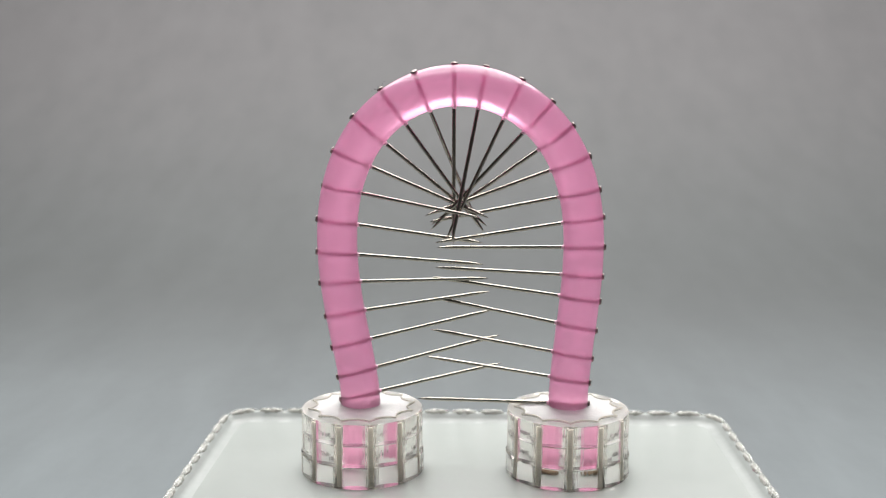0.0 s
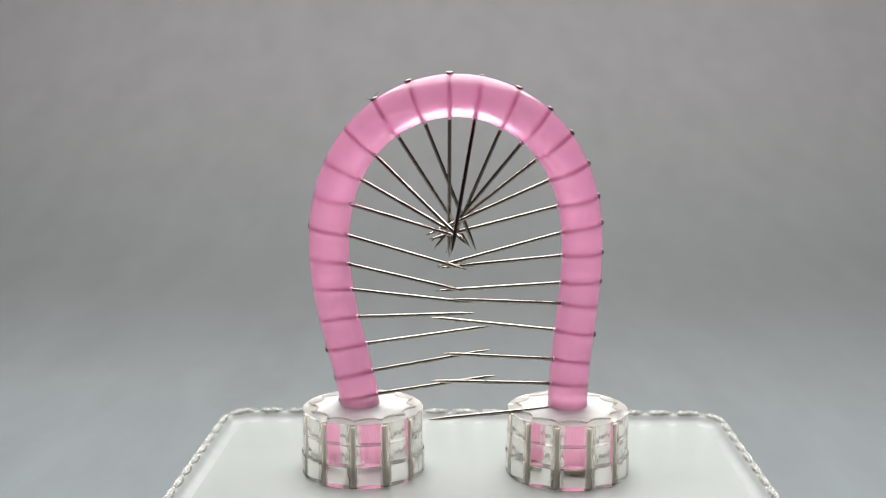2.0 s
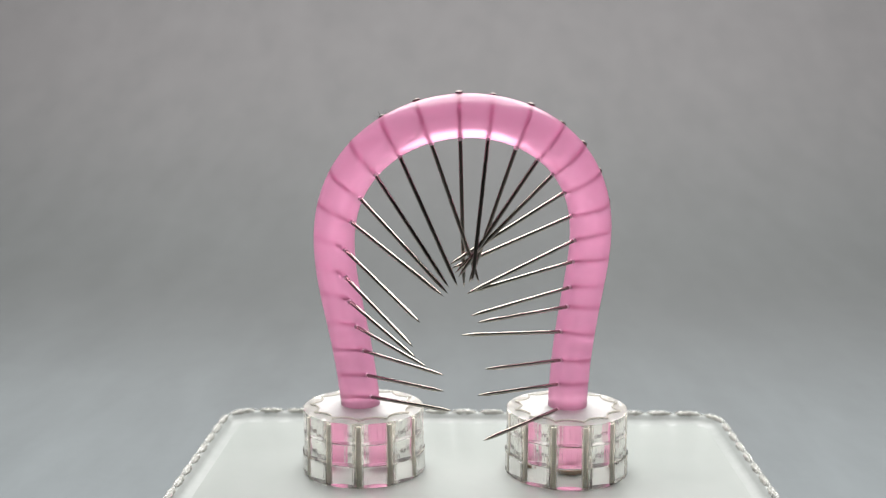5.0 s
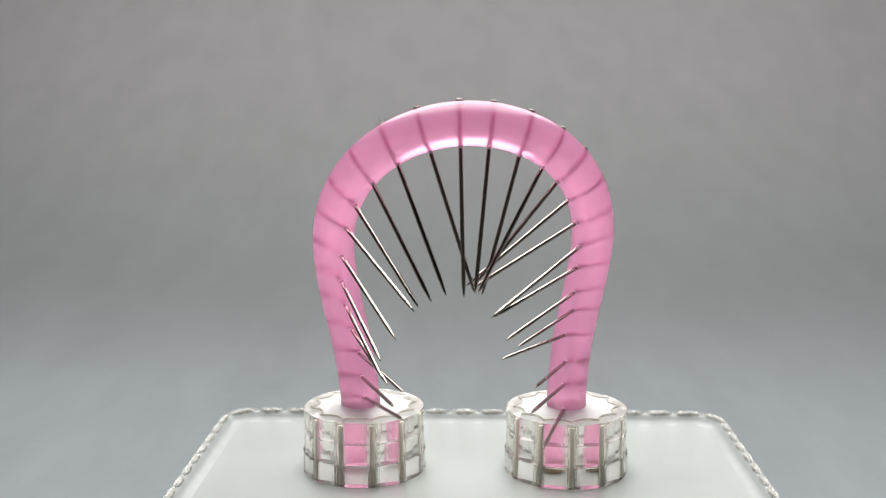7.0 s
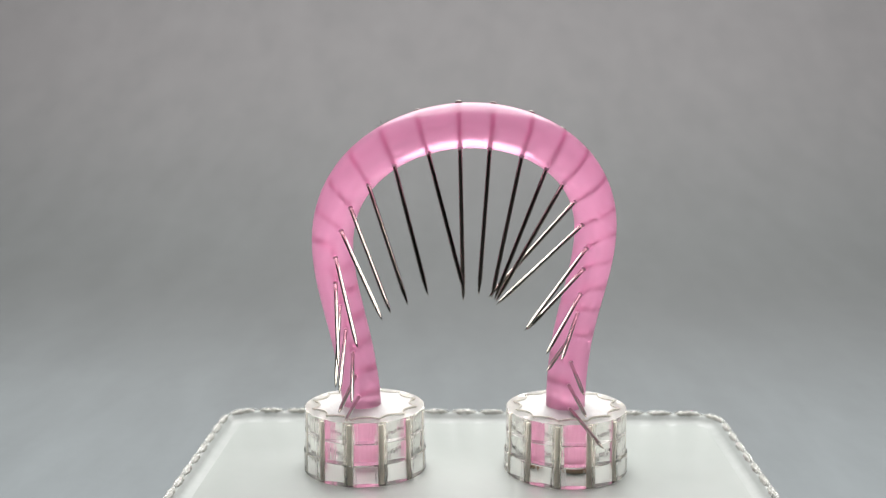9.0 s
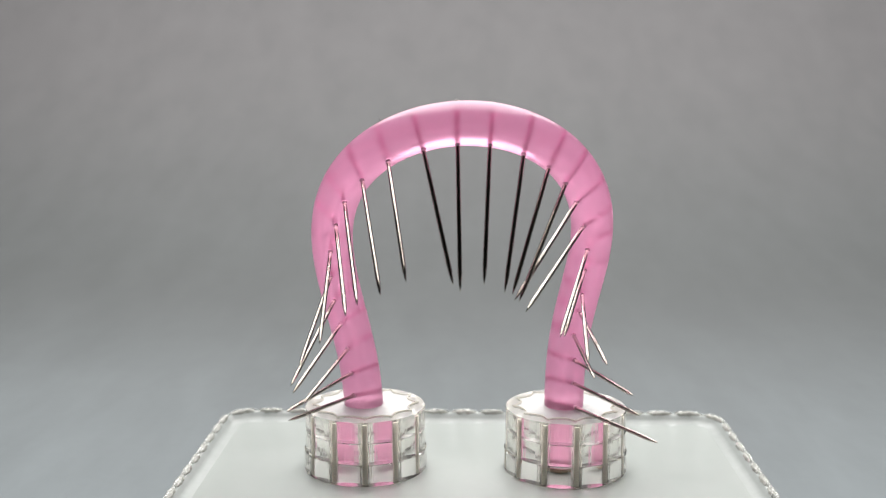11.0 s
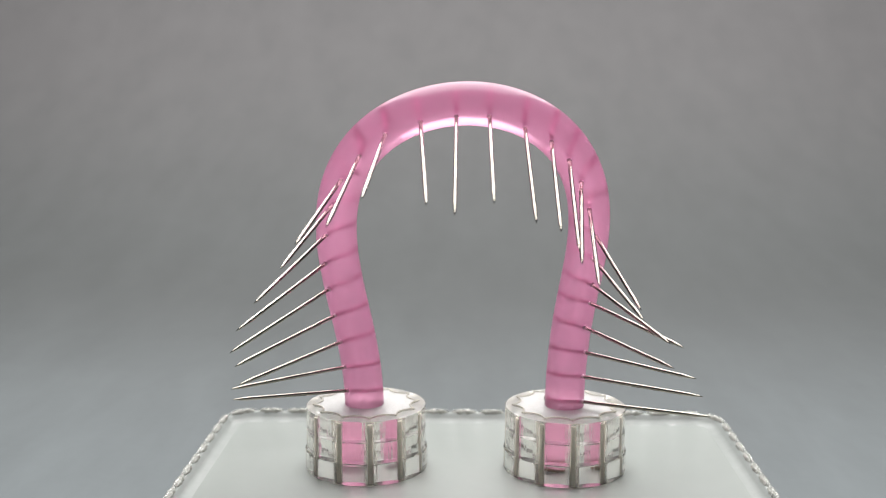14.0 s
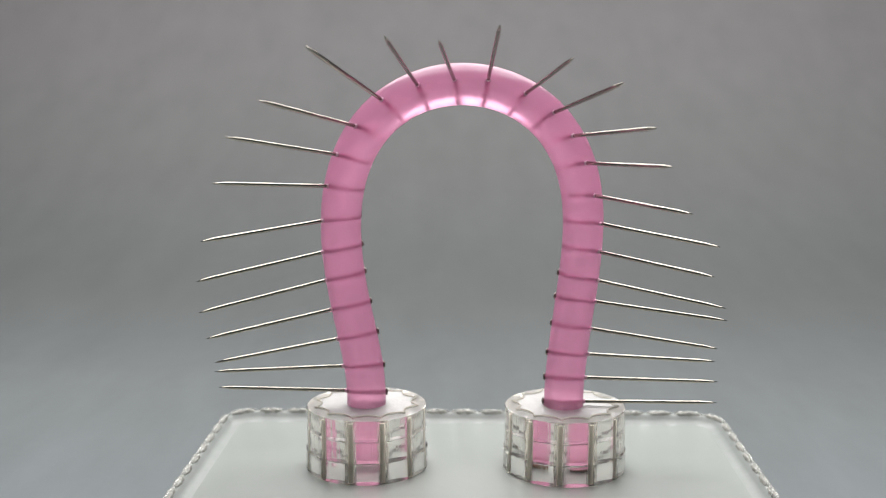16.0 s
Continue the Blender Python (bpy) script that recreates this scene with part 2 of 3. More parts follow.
# ---- the tray ----
def build_tray():
    x0, x1, y0, y1, r = -0.0608, 0.0646, -0.092, 0.0340, 0.0065
    tray = tagged(new("tray"), "square milky white glass tray with a scalloped lip", "tray")

    def outline(grow):
        pts = []
        for cx, cy, a0 in ((x1 - r, y1 - r, 0), (x0 + r, y1 - r, 90), (x0 + r, y0 + r, 180), (x1 - r, y0 + r, 270)):
            for k in range(9):
                a = radians(a0 + 90 * k / 8)
                pts.append((cx + (r + grow) * math.cos(a), cy + (r + grow) * math.sin(a)))
        return pts

    bm = bmesh.new()
    rings = []
    for grow, z in ((-0.004, FLOOR_Z), (0.0, FLOOR_Z + 0.0006), (0.0008, FLOOR_Z + 0.004), (0.0012, -0.0014), (0.0010, -0.0005), (0.0004, 0.0)):
        rings.append([bm.verts.new((x, y, z)) for x, y in outline(grow)])
    n = len(rings[0])
    for a, b in zip(rings, rings[1:]):
        for k in range(n):
            bm.faces.new((a[k], a[(k + 1) % n], b[(k + 1) % n], b[k]))
    bm.faces.new(rings[0][::-1])
    bm.faces.new(rings[-1])
    part("plate", bm, TRAY, tray)
    # the lip's smooth inner slope
    bm = bmesh.new()
    rings = [[bm.verts.new((x, y, z)) for x, y in outline(grow)] for grow, z in ((0.0009, 0.0003), (0.0009, 0.0019), (0.0004, 0.0016), (-0.0002, 0.0009), (-0.0009, 0.00035), (-0.0017, 0.00009), (-0.0026, 0.00001), (-0.0030, -0.00003), (-0.0030, -0.0003), (0.0009, -0.0003))]
    for a, b in zip(rings, rings[1:] + rings[:1]):
        for k in range(n):
            bm.faces.new((a[k], a[(k + 1) % n], b[(k + 1) % n], b[k]))
    bmesh.ops.recalc_face_normals(bm, faces=bm.faces[:])
    part("inner_slope", bm, SLOPE, tray, "smooth inner slope of the lip, toned as backlit glass")
    # scallops of the lip, with a small bead at the foot of each
    pts = outline(0.0003)
    pts.append(pts[0])
    runs, total = [], 0.0
    for p, q in zip(pts, pts[1:]):
        d = math.dist(p, q)
        runs.append((total, d, p, q))
        total += d
    count = round(total / 0.0073)
    step = total / count

    def along(s):
        """The pose on the lip's foot: x along it, y inwards; smooth round the corners."""
        def at(s):
            s %= total
            t0, d, p, q = next(g for g in runs if g[0] <= s <= g[0] + g[1] + 1e-9)
            f = (s - t0) / d
            return Vector((p[0] + f * (q[0] - p[0]), p[1] + f * (q[1] - p[1]), 0))
        t = at(s + 0.0006) - at(s - 0.0006)
        return Matrix.Translation(at(s)) @ pose(0, 0, 0, 0, 0, math.degrees(math.atan2(t.y, t.x)))

    for i in range(count):
        home = along((i + 0.5) * step)
        inv = home.inverted()
        bm = bmesh.new()
        cols = []
        for j in range(15):
            u = -1 + 2 * j / 14
            w = max(1 - abs(u) ** 3, 0.0) ** 0.5
            m = inv @ along((i + 0.5 + 0.503 * u) * step)
            top = 0.0017 + 0.0009 * w
            sec = [(0.0, -0.0004), (0.0003, 0.0004), (0.0007, 0.0012), (0.0008, top - 0.0002), (0.0010, top), (0.0014, top - 0.0001),
                   (0.0020, 0.0012), (0.0023 + 0.0003 * w, 0.0002), (0.0021 + 0.0003 * w, -0.0002), (0.0006, -0.0010)]
            cols.append([bm.verts.new(m @ Vector((0, -o, z))) for o, z in sec])
        for a, b in zip(cols, cols[1:]):
            for k in range(10):
                bm.faces.new((a[k], a[(k + 1) % 10], b[(k + 1) % 10], b[k]))
        bmesh.ops.recalc_face_normals(bm, faces=bm.faces[:])
        scallop = part("scallop", bm, FLANGE, tray)
        scallop.matrix_basis, scallop.visible_shadow = home, False
        bm = bmesh.new()
        rows = []
        for j in range(11):
            u = -1 + 2 * j / 10
            w = max(1 - abs(u) ** 2.4, 0.05) ** 0.5 * (0.85 + 0.15 * math.cos(9 * u + i))
            m = inv @ along((i + 0.5 + 0.43 * u) * step)
            rows.append([bm.verts.new(m @ Vector((0, 0.0008 * w * math.cos(2 * math.pi * k / 8 + u) - 0.0007, 0.0018 + 0.0009 * w * math.sin(2 * math.pi * k / 8 + u)))) for k in range(8)])
        for a, b in zip(rows, rows[1:]):
            for k in range(8):
                bm.faces.new((a[k], a[(k + 1) % 8], b[(k + 1) % 8], b[k]))
        bm.faces.new(rows[0][::-1])
        bm.faces.new(rows[-1])
        bmesh.ops.recalc_face_normals(bm, faces=bm.faces[:])
        part("bead", bm, BEAD, tray).matrix_basis = home


build_tray()


# ---- the acrylic holders ----
KNOB_R, KNOB_H, FLUTES = 0.0137, 0.0146, 12


def flute(a):
    """The holder's inner outline: bulges towards the middle that meet in sharp grooves."""
    return KNOB_R * (0.885 - 0.135 * abs(math.sin(FLUTES * a / 2)) ** 0.65)


def build_knob():
    knob = tagged(new("acrylic_holder"), "round clear fluted acrylic holder standing on the tray", "holder", "pair of acrylic holders")
    h, n = KNOB_H / 3, FLUTES * 30

    for k, r in enumerate((KNOB_R * 1.022, KNOB_R * 1.0, KNOB_R * 1.0)):
        z0, z1, b = k * h + 0.00004, (k + 1) * h - 0.00004, 0.00012
        bm = bmesh.new()
        rings = []
        dice = random.Random(5 + k)
        # saw marks on the wall: some panels nearly clear, some ribbed
        ribbed = [dice.choice((0.0005, 0.0012, 0.0022, 0.0036)) for _ in range(FLUTES)]
        worn = [1 + dice.uniform(-1, 1) * ribbed[j * FLUTES // n] for j in range(n)]
        for rr, z in ((r - b, z0), (r, z0 + b), (r, z1 - b), (r - b, z1), (None, z1), (None, z0)):
            ring = []
            for j in range(n):
                a = 2 * math.pi * j / n
                q = (r * worn[j] if rr == r else rr) if rr else flute(a)
                ring.append(bm.verts.new((q * math.cos(a), q * math.sin(a), z)))
            rings.append(ring)
        for p, q in zip(rings, rings[1:] + rings[:1]):
            for j in range(n):
                bm.faces.new((p[j], p[(j + 1) % n], q[(j + 1) % n], q[j]))
        layer = part("layer", bm, ACRYLIC, knob, smooth=False)
        layer.data.materials.append(ACRYLIC_INSIDE)
        layer.data.materials.append(RING_TOP)
        for f in layer.data.polygons:
            if math.hypot(f.center.x, f.center.y) < KNOB_R * 0.93 and abs(f.normal.z) < 0.5:
                f.material_index, f.use_smooth = 1, True
            elif k == 2 and abs(f.normal.z) > 0.9 and f.center.z > z1 - 0.0001:
                f.material_index = 2
        layer.data.set_sharp_from_angle(angle=radians(30))
        layer.visible_shadow = k == 0
    # frosted upright seams
    bm = box(KNOB_R * 0.93, -0.00058, 0.0003, KNOB_R * 0.985, 0.00058, KNOB_H - 0.0007, 0.0002)
    seam = part("seam", bm, SEAM, knob)
    for k in range(FLUTES):
        ob = seam if k == 0 else new("seam", seam.data)
        ob.parent = knob
        ob.matrix_basis = pose(0, 0, 0, 0, 0, 360 * k / FLUTES)
    # scalloped frosted disc on top
    bm = bmesh.new()
    top, low = [], []
    n = FLUTES * 8
    for k in range(n):
        a = 2 * math.pi * k / n
        r = flute(a) - 0.0001
        top.append(bm.verts.new((r * math.cos(a), r * math.sin(a), KNOB_H + 0.00025)))
        low.append(bm.verts.new((r * math.cos(a), r * math.sin(a), KNOB_H + 0.00002)))
    for k in range(n):
        bm.faces.new((low[k], low[(k + 1) % n], top[(k + 1) % n], top[k]))
    bm.faces.new(top)
    bm.faces.new(low[::-1])
    part("top_disc", bm, FROST_TOP, knob, "frosted scalloped disc", smooth=False).visible_shadow = False
    # raised lip round the disc
    bm = bmesh.new()
    rings = []
    for k in range(n):
        a = 2 * math.pi * k / n
        r = flute(a)
        c = Vector((r * math.cos(a), r * math.sin(a), KNOB_H + 0.0003))
        out = Vector((math.cos(a), math.sin(a), 0))
        rings.append([bm.verts.new(c + out * 0.00024 * math.cos(t) + Vector((0, 0, 0.0002 * math.sin(t)))) for t in np.linspace(0, 2 * math.pi, 7)[:-1]])
    for k in range(n):
        a, b = rings[k], rings[(k + 1) % n]
        for j in range(6):
            bm.faces.new((a[j], b[j], b[(j + 1) % 6], a[(j + 1) % 6]))
    part("scalloped_lip", bm, FROST, knob, "raised frosted scalloped lip")
    return knob


knob_left = build_knob()
knob_right = copy_thing(knob_left, pose(0.0237, 0, 0))


def add_dirt(knob, angle, z, wide, high):
    """A sliver of dirt caught between two layers, just inside the wall."""
    bm = bmesh.new()
    cols = []
    for j in range(9):
        u = -1 + j / 4
        a, w = radians(angle + wide * u / 2), (1 - u * u) ** 0.5 + 0.08
        cols.append([bm.verts.new((r * math.cos(a), r * math.sin(a), z + e * high * w / 2)) for r, e in ((KNOB_R * 0.972, 0), (KNOB_R * 0.967, 1), (KNOB_R * 0.962, 0), (KNOB_R * 0.967, -1))])
    for p, q in zip(cols, cols[1:]):
        for j in range(4):
            bm.faces.new((p[j], p[(j + 1) % 4], q[(j + 1) % 4], q[j]))
    bm.faces.new(cols[0][::-1])
    bm.faces.new(cols[-1])
    part("dirt", bm, LINT, knob, "dark sliver of dirt trapped between the layers")


for place in ((knob_left, 21, KNOB_H * 2 / 3, 15, 0.00022), (knob_left, 58, KNOB_H * 2 / 3, 9, 0.0002), (knob_right, 102, KNOB_H / 3, 15, 0.00028)):
    add_dirt(*place)
part("plug", lathe([(0.0038, 0.0002), (0.0040, 0.0004), (0.0040, 0.0011), (0.0038, 0.0013)], 24), PLUG, knob_right, "brown plug under the rod's end")


# ---- the rod's course: how the soft rod bends with time ----
SHAPES = {}


def shape(t, xs, ys, zs):
    """Chebyshev terms, in millimetres, of the rod's middle line at t seconds."""
    SHAPES[t] = np.array([xs, ys, zs]).T / 1000


shape(0, [-0.49, 30.93, 0.70, -10.65, -0.03, 4.69, -0.13, -1.34, -0.02, 0.28, 0.06, -0.20, 0.02], [-1.49, -0.00, 2.46, 0.01, -1.37, -0.01, 0.48, 0.01, -0.10, -0.00, 0.01, -0.00, -0.00], [37.06, -0.07, -40.48, -0.04, 6.64, 0.01, -2.06, 0.03, 0.69, -0.02, -0.20, 0.01, 0.07])
shape(2, [-1.04, 31.07, 1.28, -10.97, 0.17, 4.59, -0.29, -1.18, -0.11, 0.25, 0.03, -0.20, -0.01], [-3.72, -0.01, 6.12, 0.02, -3.33, -0.02, 1.12, 0.01, -0.21, -0.00, 0.03, 0.00, -0.02], [36.58, -0.03, -39.64, -0.15, 6.20, 0.06, -1.87, 0.00, 0.63, 0.01, -0.20, -0.03, 0.10])
shape(3, [-1.06, 31.04, 1.28, -10.99, 0.21, 4.53, -0.29, -1.17, -0.12, 0.28, 0.02, -0.20, -0.01], [-4.57, -0.01, 7.51, 0.03, -4.10, -0.02, 1.38, 0.01, -0.27, -0.00, 0.04, 0.00, -0.03], [36.46, -0.02, -39.39, -0.15, 6.00, 0.07, -1.77, -0.01, 0.62, 0.02, -0.21, -0.04, 0.11])
shape(3.6, [-0.66, 30.92, 0.80, -10.95, 0.27, 4.62, -0.26, -1.26, -0.11, 0.29, 0.03, -0.16, -0.02], [-5.04, 0.01, 8.28, -0.01, -4.49, 0.00, 1.49, 0.02, -0.28, -0.02, 0.05, 0.01, -0.03], [36.41, -0.05, -39.23, -0.12, 5.83, 0.06, -1.69, -0.02, 0.58, 0.03, -0.19, -0.04, 0.09])
shape(4.2, [-0.28, 30.84, 0.31, -10.95, 0.35, 4.72, -0.24, -1.35, -0.10, 0.30, 0.02, -0.09, -0.03], [-5.47, 0.04, 8.98, -0.07, -4.86, 0.03, 1.61, 0.02, -0.28, -0.03, 0.04, 0.02, -0.02], [36.11, -0.08, -38.78, -0.09, 5.56, 0.06, -1.54, -0.04, 0.50, 0.04, -0.15, -0.05, 0.04])
shape(6.3, [-0.08, 30.69, -0.06, -10.96, 0.48, 4.81, -0.19, -1.43, -0.05, 0.22, 0.06, -0.04, -0.04], [-6.61, 0.08, 10.83, -0.15, -5.80, 0.08, 1.85, 0.02, -0.29, -0.04, 0.04, 0.03, -0.03], [35.60, -0.11, -37.95, -0.08, 5.04, 0.07, -1.32, -0.06, 0.45, 0.04, -0.15, -0.06, 0.04])
shape(8, [-0.02, 30.61, -0.17, -11.08, 0.55, 4.96, -0.17, -1.42, -0.11, 0.14, 0.07, -0.03, -0.03], [-7.12, 0.08, 11.66, -0.16, -6.23, 0.11, 1.95, -0.01, -0.27, -0.04, 0.03, 0.04, -0.04], [35.42, -0.08, -37.61, -0.09, 4.78, 0.09, -1.22, -0.07, 0.43, 0.05, -0.14, -0.05, 0.03])
shape(9.2, [0.01, 30.57, -0.21, -11.18, 0.58, 5.03, -0.17, -1.42, -0.13, 0.13, 0.08, -0.03, -0.03], [-7.24, 0.08, 11.85, -0.17, -6.31, 0.13, 1.96, -0.02, -0.27, -0.04, 0.04, 0.04, -0.05], [35.53, -0.07, -37.69, -0.10, 4.76, 0.09, -1.21, -0.07, 0.42, 0.05, -0.13, -0.04, 0.02])
shape(11.3, [-0.27, 30.20, 0.18, -10.96, 0.45, 5.25, -0.21, -1.53, -0.08, 0.21, 0.11, -0.02, -0.01], [-6.82, -0.02, 11.23, 0.04, -6.11, -0.01, 1.96, -0.01, -0.24, 0.02, -0.02, 0.00, 0.00], [35.69, -0.12, -37.90, -0.06, 4.86, 0.06, -1.23, -0.06, 0.40, 0.06, -0.11, -0.07, -0.02])
shape(12.5, [-0.23, 30.16, 0.13, -10.95, 0.45, 5.17, -0.21, -1.56, -0.04, 0.25, 0.12, 0.01, -0.01], [-6.16, 0.00, 10.19, -0.01, -5.62, 0.01, 1.86, -0.01, -0.23, 0.02, -0.04, -0.01, 0.01], [35.90, -0.17, -38.28, -0.05, 5.12, 0.06, -1.33, -0.07, 0.43, 0.06, -0.12, -0.08, -0.01])
shape(13.5, [-0.14, 30.04, 0.11, -10.84, 0.29, 5.20, -0.19, -1.64, 0.03, 0.27, 0.12, -0.02, -0.00], [-5.32, 0.00, 8.84, -0.01, -4.96, -0.00, 1.70, -0.01, -0.26, 0.02, -0.02, -0.03, 0.00], [36.41, -0.15, -39.12, -0.04, 5.54, 0.05, -1.51, -0.06, 0.47, 0.05, -0.11, -0.08, -0.03])
shape(14.5, [-0.13, 30.00, 0.12, -10.81, 0.27, 5.18, -0.20, -1.63, 0.02, 0.31, 0.11, -0.09, -0.01], [-4.26, -0.01, 7.10, 0.01, -4.01, 0.01, 1.43, -0.03, -0.25, 0.03, 0.00, -0.02, 0.02], [36.60, -0.16, -39.61, -0.04, 5.90, 0.05, -1.65, -0.06, 0.47, 0.04, -0.09, -0.07, -0.06])
shape(15.3, [-0.17, 29.86, 0.26, -10.63, 0.13, 5.12, -0.17, -1.63, 0.03, 0.30, 0.12, -0.16, -0.00], [-3.22, -0.02, 5.37, 0.04, -3.03, -0.02, 1.08, -0.01, -0.19, 0.02, 0.00, -0.01, 0.01], [36.85, -0.14, -40.12, -0.04, 6.29, 0.03, -1.86, -0.02, 0.57, 0.01, -0.13, -0.03, -0.03])
shape(15.7, [-0.19, 29.79, 0.33, -10.54, 0.06, 5.10, -0.16, -1.63, 0.03, 0.29, 0.12, -0.21, -0.00], [-2.62, -0.03, 4.37, 0.05, -2.46, -0.03, 0.88, -0.01, -0.16, 0.02, 0.00, -0.01, 0.01], [37.04, -0.12, -40.45, -0.04, 6.49, 0.02, -1.97, -0.01, 0.62, -0.00, -0.15, -0.02, -0.02])
shape(16, [-0.21, 29.75, 0.39, -10.48, 0.01, 5.08, -0.15, -1.63, 0.04, 0.29, 0.13, -0.25, 0.00], [-2.13, -0.03, 3.55, 0.05, -2.00, -0.03, 0.71, -0.00, -0.13, 0.01, 0.01, -0.01, 0.01], [37.23, -0.11, -40.73, -0.04, 6.64, 0.02, -2.05, 0.00, 0.66, -0.01, -0.16, -0.01, -0.00])

ROD_R, SEGMENTS = 0.00445, 280


def middle(c, s):
    return Vector(np.polynomial.chebyshev.chebval(2 * s - 1, c))


def rod_frame(c, s):
    """Pose on the rod: x along it, y to the front, z to the inside of the arch."""
    g = (middle(c, s + 0.001) - middle(c, s - 0.001)).normalized()
    f = Vector((0, -1, 0))
    f = (f - f.dot(g) * g).normalized()
    n = g.cross(f)
    m = Matrix((g, f, n)).transposed().to_4x4()
    m.translation = middle(c, s)
    return m


def build_rod():
    rod = tagged(new("silicone_rod"), "soft translucent pink silicone rod bent into an arch", "rod")
    mean = sum(SHAPES.values()) / len(SHAPES)
    made = []
    for k in range(SEGMENTS):
        s0, s1 = k / SEGMENTS, (k + 1) / SEGMENTS
        home = rod_frame(mean, (s0 + s1) / 2).inverted()
        bm = bmesh.new()
        rings, normals = [], []
        for s in (s0 - 0.00005, s1 + 0.00005):
            m = home @ rod_frame(mean, s)
            ring = []
            for j in range(48):
                a = 2 * math.pi * j / 48
                d = Vector((0, math.cos(a), math.sin(a)))
                ring.append(bm.verts.new(m @ (d * ROD_R)))
                normals.append(m.to_3x3() @ d)
            rings.append(ring)
        for a, b in zip(rings, rings[1:]):
            for j in range(48):
                bm.faces.new((a[j], b[j], b[(j + 1) % 48], a[(j + 1) % 48])[::-1])
        if k == 0:
            bm.faces.new(rings[0])
        if k == SEGMENTS - 1:
            bm.faces.new(rings[-1][::-1])
        bmesh.ops.recalc_face_normals(bm, faces=bm.faces[:])
        mid = sum((v.co for r in rings for v in r), Vector()) / 96
        bm.faces.ensure_lookup_table()
        bm.normal_update()
        f = bm.faces[0]
        if f.normal.dot(f.calc_center_median() - mid) < 0:
            bmesh.ops.reverse_faces(bm, faces=bm.faces[:])
        ob = part("rod_piece", bm, SILICONE, rod)
        ob.data.normals_split_custom_set_from_vertices(normals)
        made.append(ob)
    return made


rod_pieces = build_rod()

# ---- the pins ----
PIN_R = 0.00042


def build_pin(reach):
    pin = tagged(new("pin"), "steel dressmaking pin stuck through the pink rod", "pin", "pins through the rod")
    r, z0 = PIN_R, -ROD_R
    part("shaft", lathe([(r, z0), (r, 0.0), (r, reach - 0.0036), (r * 0.82, reach - 0.0024), (r * 0.5, reach - 0.001), (r * 0.1, reach)], 14), STEEL, pin)
    part("head", lathe([(r, z0 + 0.0002), (r * 1.1, z0 + 0.00012), (0.00058, z0 - 0.00004), (0.00078, z0 - 0.00014), (0.00082, z0 - 0.00030), (0.00062, z0 - 0.00048), (0.0001, z0 - 0.00056)], 20), HEAD, pin, "small flat dull steel head, toned for its reflections")
    g = ROD_R
    # added tube, paints the buried shaft's pink shadow
    part("tint_sleeve", lathe([(r * 1.15, 0.0004 - g), (r * 1.15, g - 0.0003)], 14), TINT_SLEEVE, pin, "added dark pink tube that tints the buried shaft")
    part("pucker", lathe([(r * 1.18, g - 0.0005), (r * 1.3, g + 0.0001), (r * 1.15, g + 0.0003), (r * 1.02, g + 0.0005)], 14), PUCKER, pin, "pale pink silicone drawn up round the shaft")
    return pin


def pin_pose(t, place, turn, lean):
    """A pin through the rod's middle at that place along it; turn: 0 to the inside of the arch, 90 to the front, 180 to the outside; lean: along the rod."""
    m = rod_frame(SHAPES[t], place)
    a, b = radians(turn), radians(lean)
    z = m.to_3x3() @ Vector((math.sin(b), math.cos(b) * math.sin(a), math.cos(b) * math.cos(a)))
    x = (m.to_3x3() @ Vector((1, 0, 0)))
    x = (x - x.dot(z) * z).normalized()
    q = Matrix((x, z.cross(x), z)).transposed().to_4x4()
    q.translation = m.translation
    return q


def add_lint(pin):
    """A few dark fibres caught under the head."""
    dice = random.Random(4)
    for _ in range(6):
        a, n = dice.uniform(0, 6.28), 7
        out = Vector((math.cos(a), math.sin(a), 0))
        side = Vector((-out.y, out.x, 0)) * dice.uniform(-0.5, 0.5)
        bm = bmesh.new()
        rings = []
        for k in range(n):
            u = k / (n - 1)
            c = out * (0.0005 + 0.0014 * u) + side * 0.001 * u * u + Vector((0, 0, -ROD_R - 0.0001 - 0.0009 * math.sin(2.2 * u)))
            rings.append([bm.verts.new(c + Vector((0.00004 * math.cos(q), 0.00004 * math.sin(q), 0))) for q in (0, 2.1, 4.2)])
        for p, q in zip(rings, rings[1:]):
            for j in range(3):
                bm.faces.new((p[j], p[(j + 1) % 3], q[(j + 1) % 3], q[j]))
        part("lint", bm, LINT, pin, "dark fibre caught under the head")


def stick(reach, rows, lint=False):
    """A pin and its keys; reach: how far its tip stands from the rod's middle."""
    pin = build_pin(reach)
    if lint:
        add_lint(pin)
    walk(pin, [(row[0], pin_pose(*row)) for row in rows])


